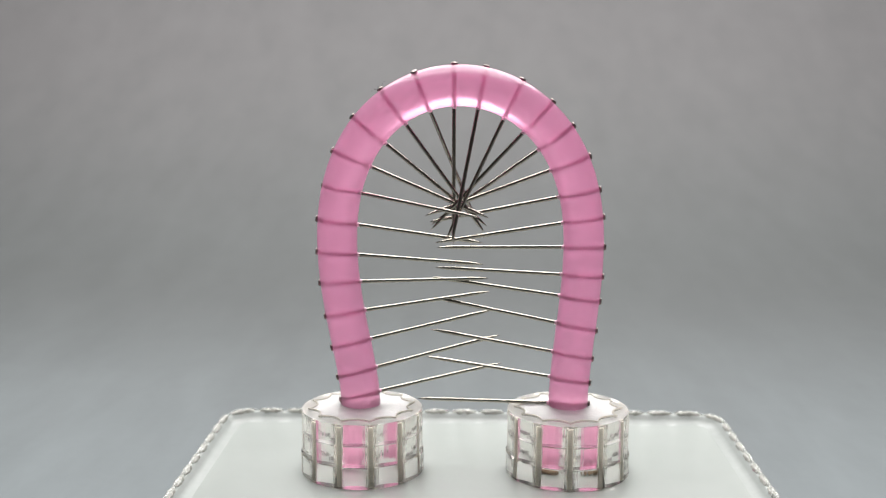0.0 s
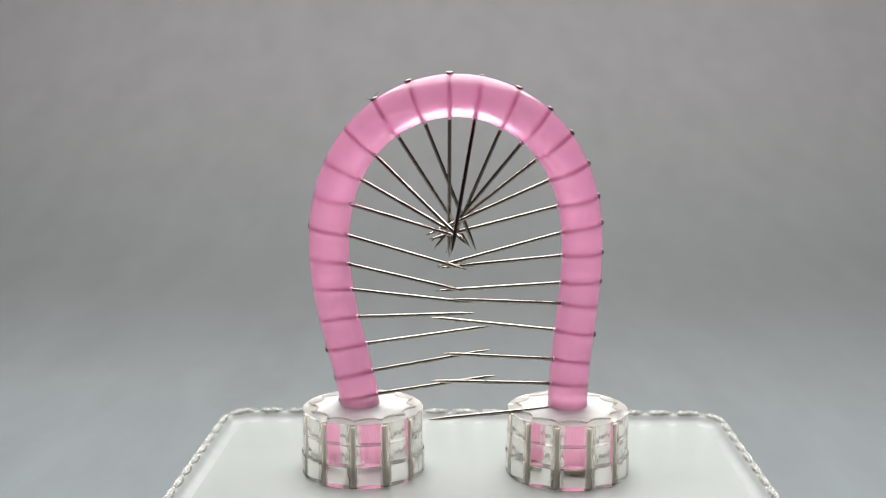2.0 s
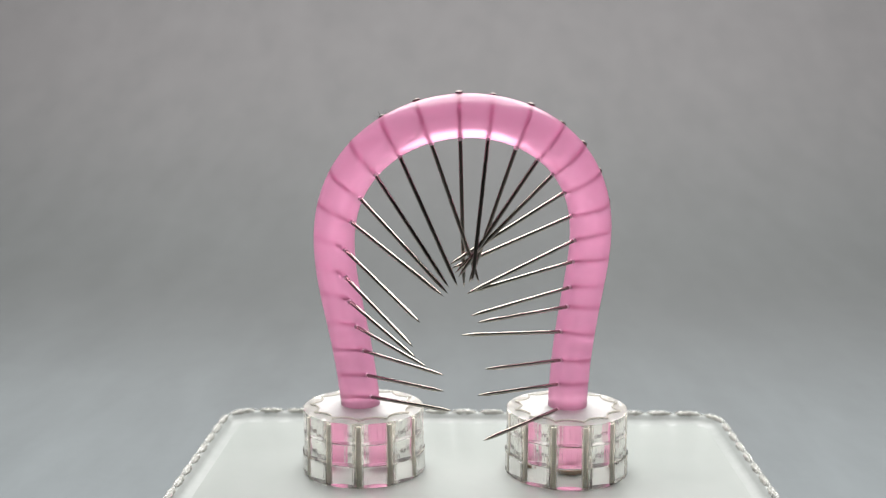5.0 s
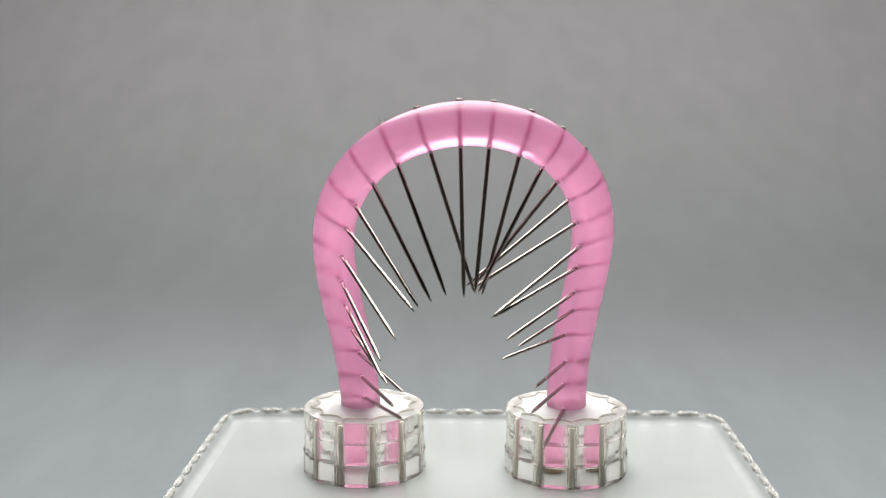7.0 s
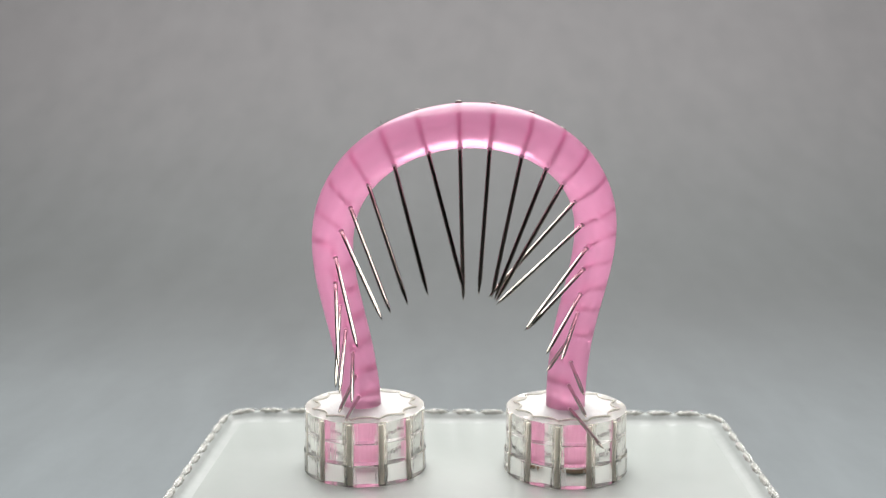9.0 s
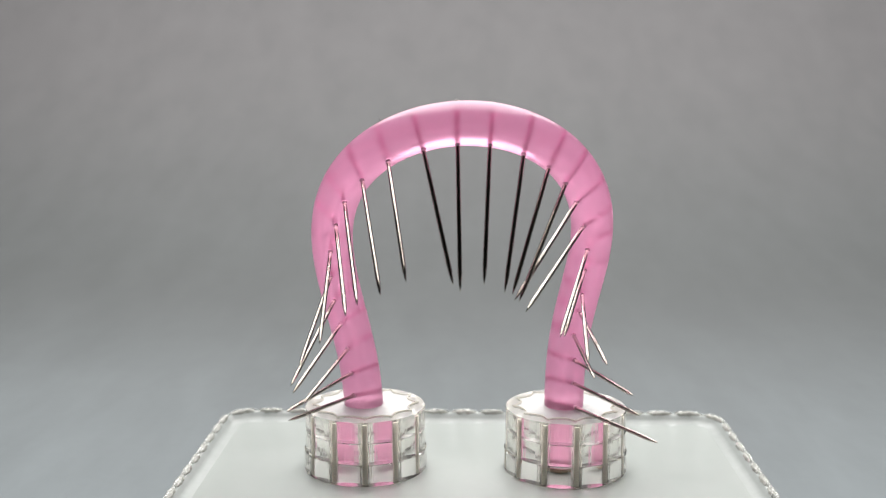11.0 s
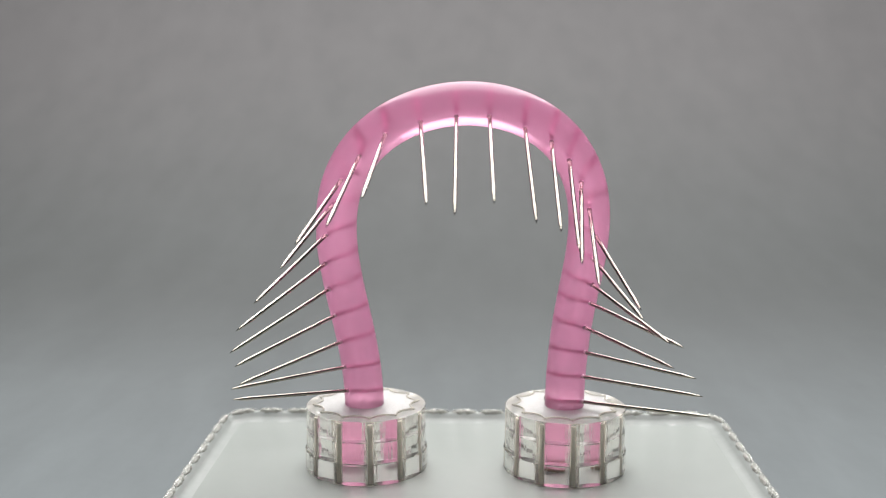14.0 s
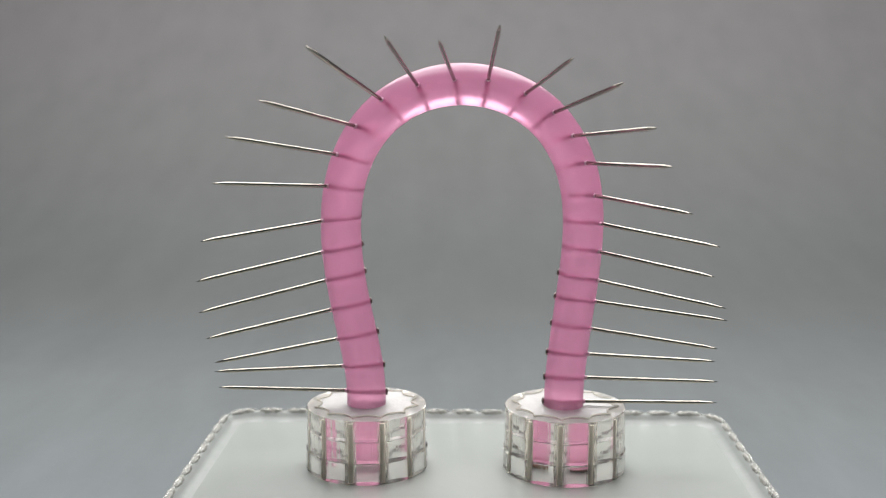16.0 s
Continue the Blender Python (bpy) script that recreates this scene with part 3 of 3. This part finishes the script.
def motions():
    for k, ob in enumerate(rod_pieces):
        walk(ob, [(t, rod_frame(SHAPES[t], (k + 0.5) / SEGMENTS)) for t in sorted(SHAPES)])
    stick(0.0332, [(0, 0.0746, -8.1, 7.2), (2, 0.0728, 14.7, 5.1), (3, 0.0726, 25.2, 4.9), (3.6, 0.0733, 31.8, 6.0), (4.2, 0.0745, 39.6, 4.5), (6.3, 0.0742, 61.2, 5.8), (8, 0.0756, 79.2, 6.3), (9.2, 0.0761, 91.0, 7.6), (11.3, 0.0773, 114.1, 7.4), (12.5, 0.0779, 126.2, 8.0), (13.5, 0.0805, 136.1, 8.6), (14.5, 0.0807, 146.5, 9.1), (15.3, 0.0801, 155.9, 8.5), (15.7, 0.0797, 161.7, 7.5), (16, 0.0792, 167.9, 6.2)])
    stick(0.0335, [(0, 0.1023, -2.1, 5.9), (2, 0.1001, 16.4, 2.6), (3, 0.1000, 27.5, 2.7), (3.6, 0.1003, 36.5, 4.7), (4.2, 0.1013, 43.3, 3.6), (6.3, 0.1001, 64.1, 4.1), (8, 0.1021, 81.2, 3.0), (9.2, 0.1027, 92.3, 4.4), (11.3, 0.1060, 112.9, 4.8), (12.5, 0.1075, 124.4, 6.0), (13.5, 0.1102, 134.7, 6.7), (14.5, 0.1107, 142.4, 8.2), (15.3, 0.1103, 150.7, 9.2), (15.7, 0.1099, 157.5, 9.2), (16, 0.1095, 172.7, 7.1)])
    stick(0.0327, [(0, 0.1364, -1.8, 2.7), (2, 0.1338, 5.3, -3.7), (3, 0.1338, 21.7, -1.4), (3.6, 0.1329, 30.4, 0.1), (4.2, 0.1329, 39.7, -0.3), (6.3, 0.1308, 60.6, 0.5), (8, 0.1328, 76.2, -0.4), (9.2, 0.1331, 87.5, 1.0), (11.3, 0.1388, 106.8, 0.3), (12.5, 0.1408, 118.4, 0.9), (13.5, 0.1432, 129.1, 1.9), (14.5, 0.1445, 137.8, 2.3), (15.3, 0.1451, 146.6, 4.0), (15.7, 0.1451, 157.3, 3.4), (16, 0.1449, 173.0, 1.5)])
    stick(0.0329, [(0, 0.1719, -0.7, -0.7), (2, 0.1688, 20.8, -2.0), (3, 0.1690, 31.0, -1.1), (3.6, 0.1669, 38.1, -0.6), (4.2, 0.1658, 47.3, -1.5), (6.3, 0.1630, 66.1, -1.3), (8, 0.1644, 81.0, -1.2), (9.2, 0.1643, 90.6, 0.9), (11.3, 0.1715, 109.1, -0.9), (12.5, 0.1738, 118.9, -0.2), (13.5, 0.1760, 127.7, 1.4), (14.5, 0.1782, 136.7, 0.9), (15.3, 0.1797, 146.9, 1.3), (15.7, 0.1801, 155.1, 1.5), (16, 0.1801, 157.9, 2.5)])
    stick(0.0333, [(0, 0.2080, 0.8, -4.1), (2, 0.2045, 23.1, -3.7), (3, 0.2049, 33.3, -3.0), (3.6, 0.2020, 40.0, -3.2), (4.2, 0.2003, 49.8, -4.0), (6.3, 0.1970, 68.2, -2.6), (8, 0.1974, 80.6, -5.4), (9.2, 0.1969, 90.6, -1.1), (11.3, 0.2049, 107.7, -3.8), (12.5, 0.2071, 116.7, -2.1), (13.5, 0.2096, 126.0, -1.7), (14.5, 0.2124, 135.6, -3.4), (15.3, 0.2141, 143.6, -2.1), (15.7, 0.2147, 152.6, -2.7), (16, 0.2148, 157.1, -1.3)])
    stick(0.0327, [(0, 0.2416, 1.8, -5.5), (2, 0.2377, 25.0, -3.6), (3, 0.2383, 33.6, -2.8), (3.6, 0.2354, 40.3, -3.5), (4.2, 0.2335, 49.1, -5.2), (6.3, 0.2298, 65.8, -4.0), (8, 0.2292, 77.4, -2.1), (9.2, 0.2286, 86.3, -1.0), (11.3, 0.2364, 101.1, -3.0), (12.5, 0.2384, 110.6, -2.7), (13.5, 0.2414, 120.5, -3.7), (14.5, 0.2444, 129.0, -4.5), (15.3, 0.2460, 140.4, -5.1), (15.7, 0.2465, 149.9, -5.1), (16, 0.2467, 156.9, -4.1)])
    stick(0.0325, [(0, 0.2775, 2.1, -2.8), (2, 0.2735, 18.6, -2.2), (3, 0.2742, 27.3, -1.3), (3.6, 0.2717, 33.2, -2.0), (4.2, 0.2697, 42.5, -2.8), (6.3, 0.2659, 56.4, -2.2), (8, 0.2646, 67.1, -0.6), (9.2, 0.2640, 75.1, 0.5), (11.3, 0.2707, 88.9, -1.0), (12.5, 0.2723, 97.8, -1.2), (13.5, 0.2758, 107.3, -1.8), (14.5, 0.2786, 117.3, -4.0), (15.3, 0.2800, 128.9, -4.3), (15.7, 0.2805, 138.4, -4.3), (16, 0.2808, 145.4, -2.6)])
    stick(0.0325, [(0, 0.3146, 19.5, 6.9), (2, 0.3108, 29.7, 11.6), (3, 0.3115, 35.8, 12.0), (3.6, 0.3095, 33.1, 7.7), (4.2, 0.3075, 31.7, 1.8), (6.3, 0.3038, 44.7, 3.2), (8, 0.3022, 54.2, 4.8), (9.2, 0.3017, 61.8, 5.3), (11.3, 0.3067, 75.0, 4.0), (12.5, 0.3076, 84.4, 4.1), (13.5, 0.3113, 92.9, 2.2), (14.5, 0.3136, 105.3, 0.8), (15.3, 0.3149, 117.9, 0.4), (15.7, 0.3156, 128.0, 0.5), (16, 0.3160, 137.7, 2.4)])
    stick(0.0325, [(0, 0.3506, 3.9, 2.5), (2, 0.3475, 25.0, 7.5), (3, 0.3482, 32.2, 8.2), (3.6, 0.3466, 25.9, 2.1), (4.2, 0.3445, 23.3, -2.1), (6.3, 0.3412, 38.0, 0.8), (8, 0.3396, 46.2, 1.5), (9.2, 0.3393, 53.3, 1.7), (11.3, 0.3422, 65.9, 1.9), (12.5, 0.3424, 75.6, 2.3), (13.5, 0.3457, 84.9, 0.6), (14.5, 0.3471, 98.6, -1.0), (15.3, 0.3487, 113.0, -1.9), (15.7, 0.3496, 124.1, -1.7), (16, 0.3503, 135.2, -0.1)])
    stick(0.0332, [(0, 0.3874, -0.6, -0.5), (2, 0.3854, 25.7, 5.3), (3, 0.3861, 20.5, 1.2), (3.6, 0.3849, 14.8, -1.9), (4.2, 0.3827, 21.4, 0.2), (6.3, 0.3801, 30.8, 0.4), (8, 0.3787, 37.8, 1.1), (9.2, 0.3784, 43.7, 0.6), (11.3, 0.3794, 54.6, 1.0), (12.5, 0.3791, 64.3, 0.8), (13.5, 0.3814, 74.4, -0.9), (14.5, 0.3819, 87.3, -2.0), (15.3, 0.3837, 101.8, -4.0), (15.7, 0.3848, 112.9, -3.9), (16, 0.3856, 124.3, -2.9)])
    stick(0.0336, [(0, 0.4239, 0.7, 0.7), (2, 0.4231, -6.4, -3.9), (3, 0.4236, 1.5, -2.7), (3.6, 0.4228, 1.1, -4.8), (4.2, 0.4209, 10.3, -2.1), (6.3, 0.4190, 24.0, 0.7), (8, 0.4178, 31.3, 1.3), (9.2, 0.4174, 37.7, 1.5), (11.3, 0.4174, 48.5, 2.3), (12.5, 0.4167, 58.7, 1.8), (13.5, 0.4181, 69.6, 1.1), (14.5, 0.4177, 82.6, -0.1), (15.3, 0.4194, 97.9, -2.0), (15.7, 0.4205, 110.2, -2.6), (16, 0.4213, 122.6, -1.7)], lint=True)
    stick(0.0341, [(0, 0.4594, -16.3, 1.9), (2, 0.4594, -4.7, 2.0), (3, 0.4597, -4.5, 1.0), (3.6, 0.4593, -3.9, 0.6), (4.2, 0.4582, 3.2, 3.2), (6.3, 0.4569, 10.5, 3.4), (8, 0.4557, 22.8, 5.3), (9.2, 0.4553, 26.1, 4.1), (11.3, 0.4554, 35.8, 4.9), (12.5, 0.4546, 45.5, 4.3), (13.5, 0.4551, 56.1, 3.8), (14.5, 0.4543, 70.0, 2.9), (15.3, 0.4558, 85.2, 2.0), (15.7, 0.4566, 97.4, 1.3), (16, 0.4572, 109.8, 1.0)])
    stick(0.0346, [(0, 0.4945, -1.9, -2.6), (2, 0.4948, -5.0, -3.3), (3, 0.4947, -2.6, -3.7), (3.6, 0.4948, 0.2, -3.7), (4.2, 0.4946, -1.6, -1.6), (6.3, 0.4937, 11.7, -1.6), (8, 0.4926, 18.2, -1.4), (9.2, 0.4922, 19.3, -1.6), (11.3, 0.4934, 31.3, -0.7), (12.5, 0.4926, 39.7, -0.8), (13.5, 0.4923, 49.9, -1.0), (14.5, 0.4916, 64.2, -1.3), (15.3, 0.4927, 79.2, -1.8), (15.7, 0.4932, 91.8, -2.5), (16, 0.4937, 103.9, -3.0)])
    stick(0.0336, [(0, 0.5245, 13.4, 0.3), (2, 0.5249, 22.5, -0.6), (3, 0.5243, 29.6, -1.7), (3.6, 0.5248, 25.8, -1.6), (4.2, 0.5252, 24.0, -0.9), (6.3, 0.5246, 17.6, 0.3), (8, 0.5237, 19.0, 0.4), (9.2, 0.5233, 22.2, 0.1), (11.3, 0.5258, 34.6, 0.9), (12.5, 0.5249, 44.0, 1.0), (13.5, 0.5240, 54.3, 1.0), (14.5, 0.5236, 68.4, 0.4), (15.3, 0.5245, 84.2, 0.7), (15.7, 0.5249, 96.9, -0.7), (16, 0.5252, 110.2, -2.5)])
    stick(0.0335, [(0, 0.5596, 2.3, 2.6), (2, 0.5599, -3.4, 3.8), (3, 0.5590, -2.5, 3.2), (3.6, 0.5595, -4.5, 4.9), (4.2, 0.5603, -1.1, 4.1), (6.3, 0.5601, 12.1, 2.8), (8, 0.5597, 20.6, 1.3), (9.2, 0.5593, 23.1, 1.4), (11.3, 0.5629, 34.4, 3.0), (12.5, 0.5618, 43.8, 4.0), (13.5, 0.5603, 53.8, 4.8), (14.5, 0.5600, 67.6, 4.3), (15.3, 0.5608, 83.7, 5.1), (15.7, 0.5612, 96.5, 3.7), (16, 0.5615, 109.2, 1.6)])
    stick(0.0336, [(0, 0.5928, 2.4, -1.2), (2, 0.5933, 2.4, 1.2), (3, 0.5922, 16.8, -2.7), (3.6, 0.5926, 21.2, -3.0), (4.2, 0.5934, 17.9, -4.4), (6.3, 0.5936, 22.3, -2.8), (8, 0.5936, 24.6, -1.9), (9.2, 0.5933, 29.2, -1.2), (11.3, 0.5973, 41.1, -0.0), (12.5, 0.5960, 50.6, 1.8), (13.5, 0.5939, 60.8, 2.8), (14.5, 0.5932, 73.9, 3.4), (15.3, 0.5942, 90.1, 3.9), (15.7, 0.5947, 102.4, 2.3), (16, 0.5950, 114.6, 0.3)])
    stick(0.0332, [(0, 0.6223, -1.3, -0.1), (2, 0.6232, 0.9, 1.2), (3, 0.6220, 2.3, 2.7), (3.6, 0.6223, -2.6, 7.3), (4.2, 0.6227, 4.7, 1.8), (6.3, 0.6233, 21.2, -3.8), (8, 0.6237, 25.2, -1.0), (9.2, 0.6234, 32.1, -0.9), (11.3, 0.6273, 46.1, 0.2), (12.5, 0.6260, 57.0, 0.5), (13.5, 0.6234, 65.8, 4.0), (14.5, 0.6221, 78.2, 5.0), (15.3, 0.6232, 93.5, 5.6), (15.7, 0.6237, 105.0, 4.1), (16, 0.6241, 116.3, 2.0)])
    stick(0.0335, [(0, 0.6545, 4.3, -4.8), (2, 0.6563, 10.9, -4.9), (3, 0.6552, 18.2, -7.4), (3.6, 0.6552, 25.3, -9.6), (4.2, 0.6552, 18.8, -6.3), (6.3, 0.6561, 24.4, -4.7), (8, 0.6568, 29.4, -3.4), (9.2, 0.6566, 37.0, -5.1), (11.3, 0.6600, 51.4, -4.3), (12.5, 0.6585, 60.8, -3.1), (13.5, 0.6557, 70.7, -0.8), (14.5, 0.6536, 82.1, 1.0), (15.3, 0.6548, 96.4, 1.8), (15.7, 0.6554, 107.1, 0.6), (16, 0.6558, 117.3, -1.6)])
    stick(0.0334, [(0, 0.6896, 3.3, -3.0), (2, 0.6923, 10.0, -3.4), (3, 0.6914, 14.8, -4.2), (3.6, 0.6913, 21.3, -3.7), (4.2, 0.6909, 20.6, -2.2), (6.3, 0.6920, 30.4, -3.8), (8, 0.6929, 41.0, -5.5), (9.2, 0.6929, 46.0, -3.6), (11.3, 0.6956, 61.3, -4.3), (12.5, 0.6938, 70.7, -3.6), (13.5, 0.6910, 79.6, -1.6), (14.5, 0.6883, 90.8, 0.5), (15.3, 0.6895, 103.6, 1.0), (15.7, 0.6902, 113.6, 0.4), (16, 0.6907, 123.2, -1.2)])
    stick(0.0329, [(0, 0.7200, 3.8, 2.2), (2, 0.7235, 12.3, 4.5), (3, 0.7228, 24.4, 1.8), (3.6, 0.7228, 25.5, 4.3), (4.2, 0.7220, 29.6, 2.8), (6.3, 0.7232, 43.0, 2.4), (8, 0.7242, 54.1, 1.0), (9.2, 0.7246, 61.9, 0.7), (11.3, 0.7265, 77.6, -0.5), (12.5, 0.7241, 87.7, -0.4), (13.5, 0.7214, 96.5, 0.7), (14.5, 0.7188, 108.6, 2.7), (15.3, 0.7199, 121.1, 2.1), (15.7, 0.7206, 131.2, 1.9), (16, 0.7213, 140.8, 0.4)])
    stick(0.0325, [(0, 0.7508, 1.9, -0.6), (2, 0.7549, 15.3, -1.1), (3, 0.7544, 27.7, -4.3), (3.6, 0.7544, 27.7, -1.0), (4.2, 0.7535, 31.7, -1.7), (6.3, 0.7546, 46.4, -2.4), (8, 0.7558, 57.7, -2.8), (9.2, 0.7565, 65.9, -4.2), (11.3, 0.7573, 81.6, -6.2), (12.5, 0.7542, 92.0, -5.9), (13.5, 0.7514, 100.8, -4.6), (14.5, 0.7494, 111.8, -2.5), (15.3, 0.7505, 123.5, -1.8), (15.7, 0.7514, 131.5, -2.1), (16, 0.7522, 140.4, -2.6)])
    stick(0.0328, [(0, 0.7835, 1.7, -0.1), (2, 0.7883, 14.1, 1.5), (3, 0.7880, 28.8, -1.6), (3.6, 0.7880, 30.8, 0.4), (4.2, 0.7869, 35.0, -0.1), (6.3, 0.7878, 53.4, -1.0), (8, 0.7890, 66.2, -1.8), (9.2, 0.7900, 76.0, -3.1), (11.3, 0.7893, 92.9, -4.3), (12.5, 0.7854, 104.0, -4.6), (13.5, 0.7823, 113.7, -3.7), (14.5, 0.7815, 125.1, -1.4), (15.3, 0.7828, 137.7, -0.6), (15.7, 0.7838, 148.0, 0.2), (16, 0.7847, 158.7, 0.6)])
    stick(0.0335, [(0, 0.8100, 0.5, -3.2), (2, 0.8151, 32.0, -8.5), (3, 0.8149, 33.7, -6.0), (3.6, 0.8149, 36.6, -4.9), (4.2, 0.8138, 40.4, -5.7), (6.3, 0.8143, 58.7, -6.3), (8, 0.8154, 71.7, -6.5), (9.2, 0.8165, 81.8, -7.6), (11.3, 0.8145, 99.6, -8.6), (12.5, 0.8101, 111.0, -7.8), (13.5, 0.8067, 120.1, -7.2), (14.5, 0.8070, 131.4, -5.6), (15.3, 0.8084, 142.9, -4.4), (15.7, 0.8095, 151.9, -4.0), (16, 0.8106, 159.8, -4.1)])
    stick(0.0328, [(0, 0.8424, -0.3, -5.3), (2, 0.8479, 6.9, -2.1), (3, 0.8479, 20.0, -3.6), (3.6, 0.8477, 28.5, -4.6), (4.2, 0.8466, 32.0, -5.7), (6.3, 0.8465, 52.1, -6.0), (8, 0.8471, 67.0, -6.0), (9.2, 0.8480, 77.8, -7.3), (11.3, 0.8448, 96.6, -6.9), (12.5, 0.8405, 108.0, -6.0), (13.5, 0.8364, 118.7, -5.0), (14.5, 0.8380, 129.5, -4.4), (15.3, 0.8395, 140.1, -4.6), (15.7, 0.8407, 149.3, -4.0), (16, 0.8419, 156.4, -4.2)])
    stick(0.0327, [(0, 0.8756, -0.3, -4.5), (2, 0.8811, 27.3, -5.9), (3, 0.8813, 35.6, -5.2), (3.6, 0.8810, 41.2, -5.5), (4.2, 0.8799, 44.9, -7.1), (6.3, 0.8792, 65.7, -6.8), (8, 0.8791, 80.6, -6.8), (9.2, 0.8795, 92.0, -7.4), (11.3, 0.8761, 111.9, -6.1), (12.5, 0.8726, 123.5, -4.7), (13.5, 0.8682, 133.1, -4.7), (14.5, 0.8703, 144.6, -5.3), (15.3, 0.8718, 152.1, -6.1), (15.7, 0.8728, 160.9, -5.9), (16, 0.8738, 173.8, -4.5)])
    stick(0.0339, [(0, 0.9044, -12.1, -1.8), (2, 0.9093, 23.2, -5.2), (3, 0.9095, 32.8, -4.3), (3.6, 0.9092, 39.9, -4.8), (4.2, 0.9083, 44.2, -6.5), (6.3, 0.9070, 65.5, -5.8), (8, 0.9065, 81.9, -5.7), (9.2, 0.9065, 93.6, -6.1), (11.3, 0.9039, 114.2, -4.9), (12.5, 0.9015, 125.7, -4.5), (13.5, 0.8976, 135.4, -5.1), (14.5, 0.8991, 146.4, -5.6), (15.3, 0.9002, 154.9, -6.0), (15.7, 0.9010, 173.4, -2.9), (16, 0.9017, 173.3, -4.3)])
    stick(0.0344, [(0, 0.9323, -1.7, 0.0), (2, 0.9356, 25.0, -2.7), (3, 0.9358, 34.9, -2.4), (3.6, 0.9356, 41.2, -1.8), (4.2, 0.9350, 47.1, -1.7), (6.3, 0.9335, 69.9, -1.2), (8, 0.9330, 87.6, -2.4), (9.2, 0.9330, 99.8, -2.3), (11.3, 0.9316, 121.7, -1.6), (12.5, 0.9304, 134.4, -3.0), (13.5, 0.9278, 144.9, -4.1), (14.5, 0.9280, 157.5, -3.4), (15.3, 0.9286, 173.8, -0.1), (15.7, 0.9290, 173.8, -1.3), (16, 0.9294, 176.7, -1.3)])
    # the holders turn evenly in opposite ways and creep backwards
    left = ((0, 13.5), (2, -3.7), (4, -21.1), (7.5, -52.3), (9, -69.0), (11.5, -89.0), (14, -111.1), (16, -130.0))
    right = ((0, -2.2), (2, 16.1), (4, 34.4), (7.5, 65.1), (9, 77.8), (11.5, 100.6), (14, 123.4), (16, 141.3))
    for knob, rows, x0, x1 in ((knob_left, left, -0.02320, -0.02240), (knob_right, right, 0.02360, 0.02310)):
        walk(knob, [(t, pose(x0 + (x1 - x0) * t / 16, -0.0018 + 0.0025 * t / 16, 0.00005, 0, 0, turn)) for t, turn in rows])


motions()
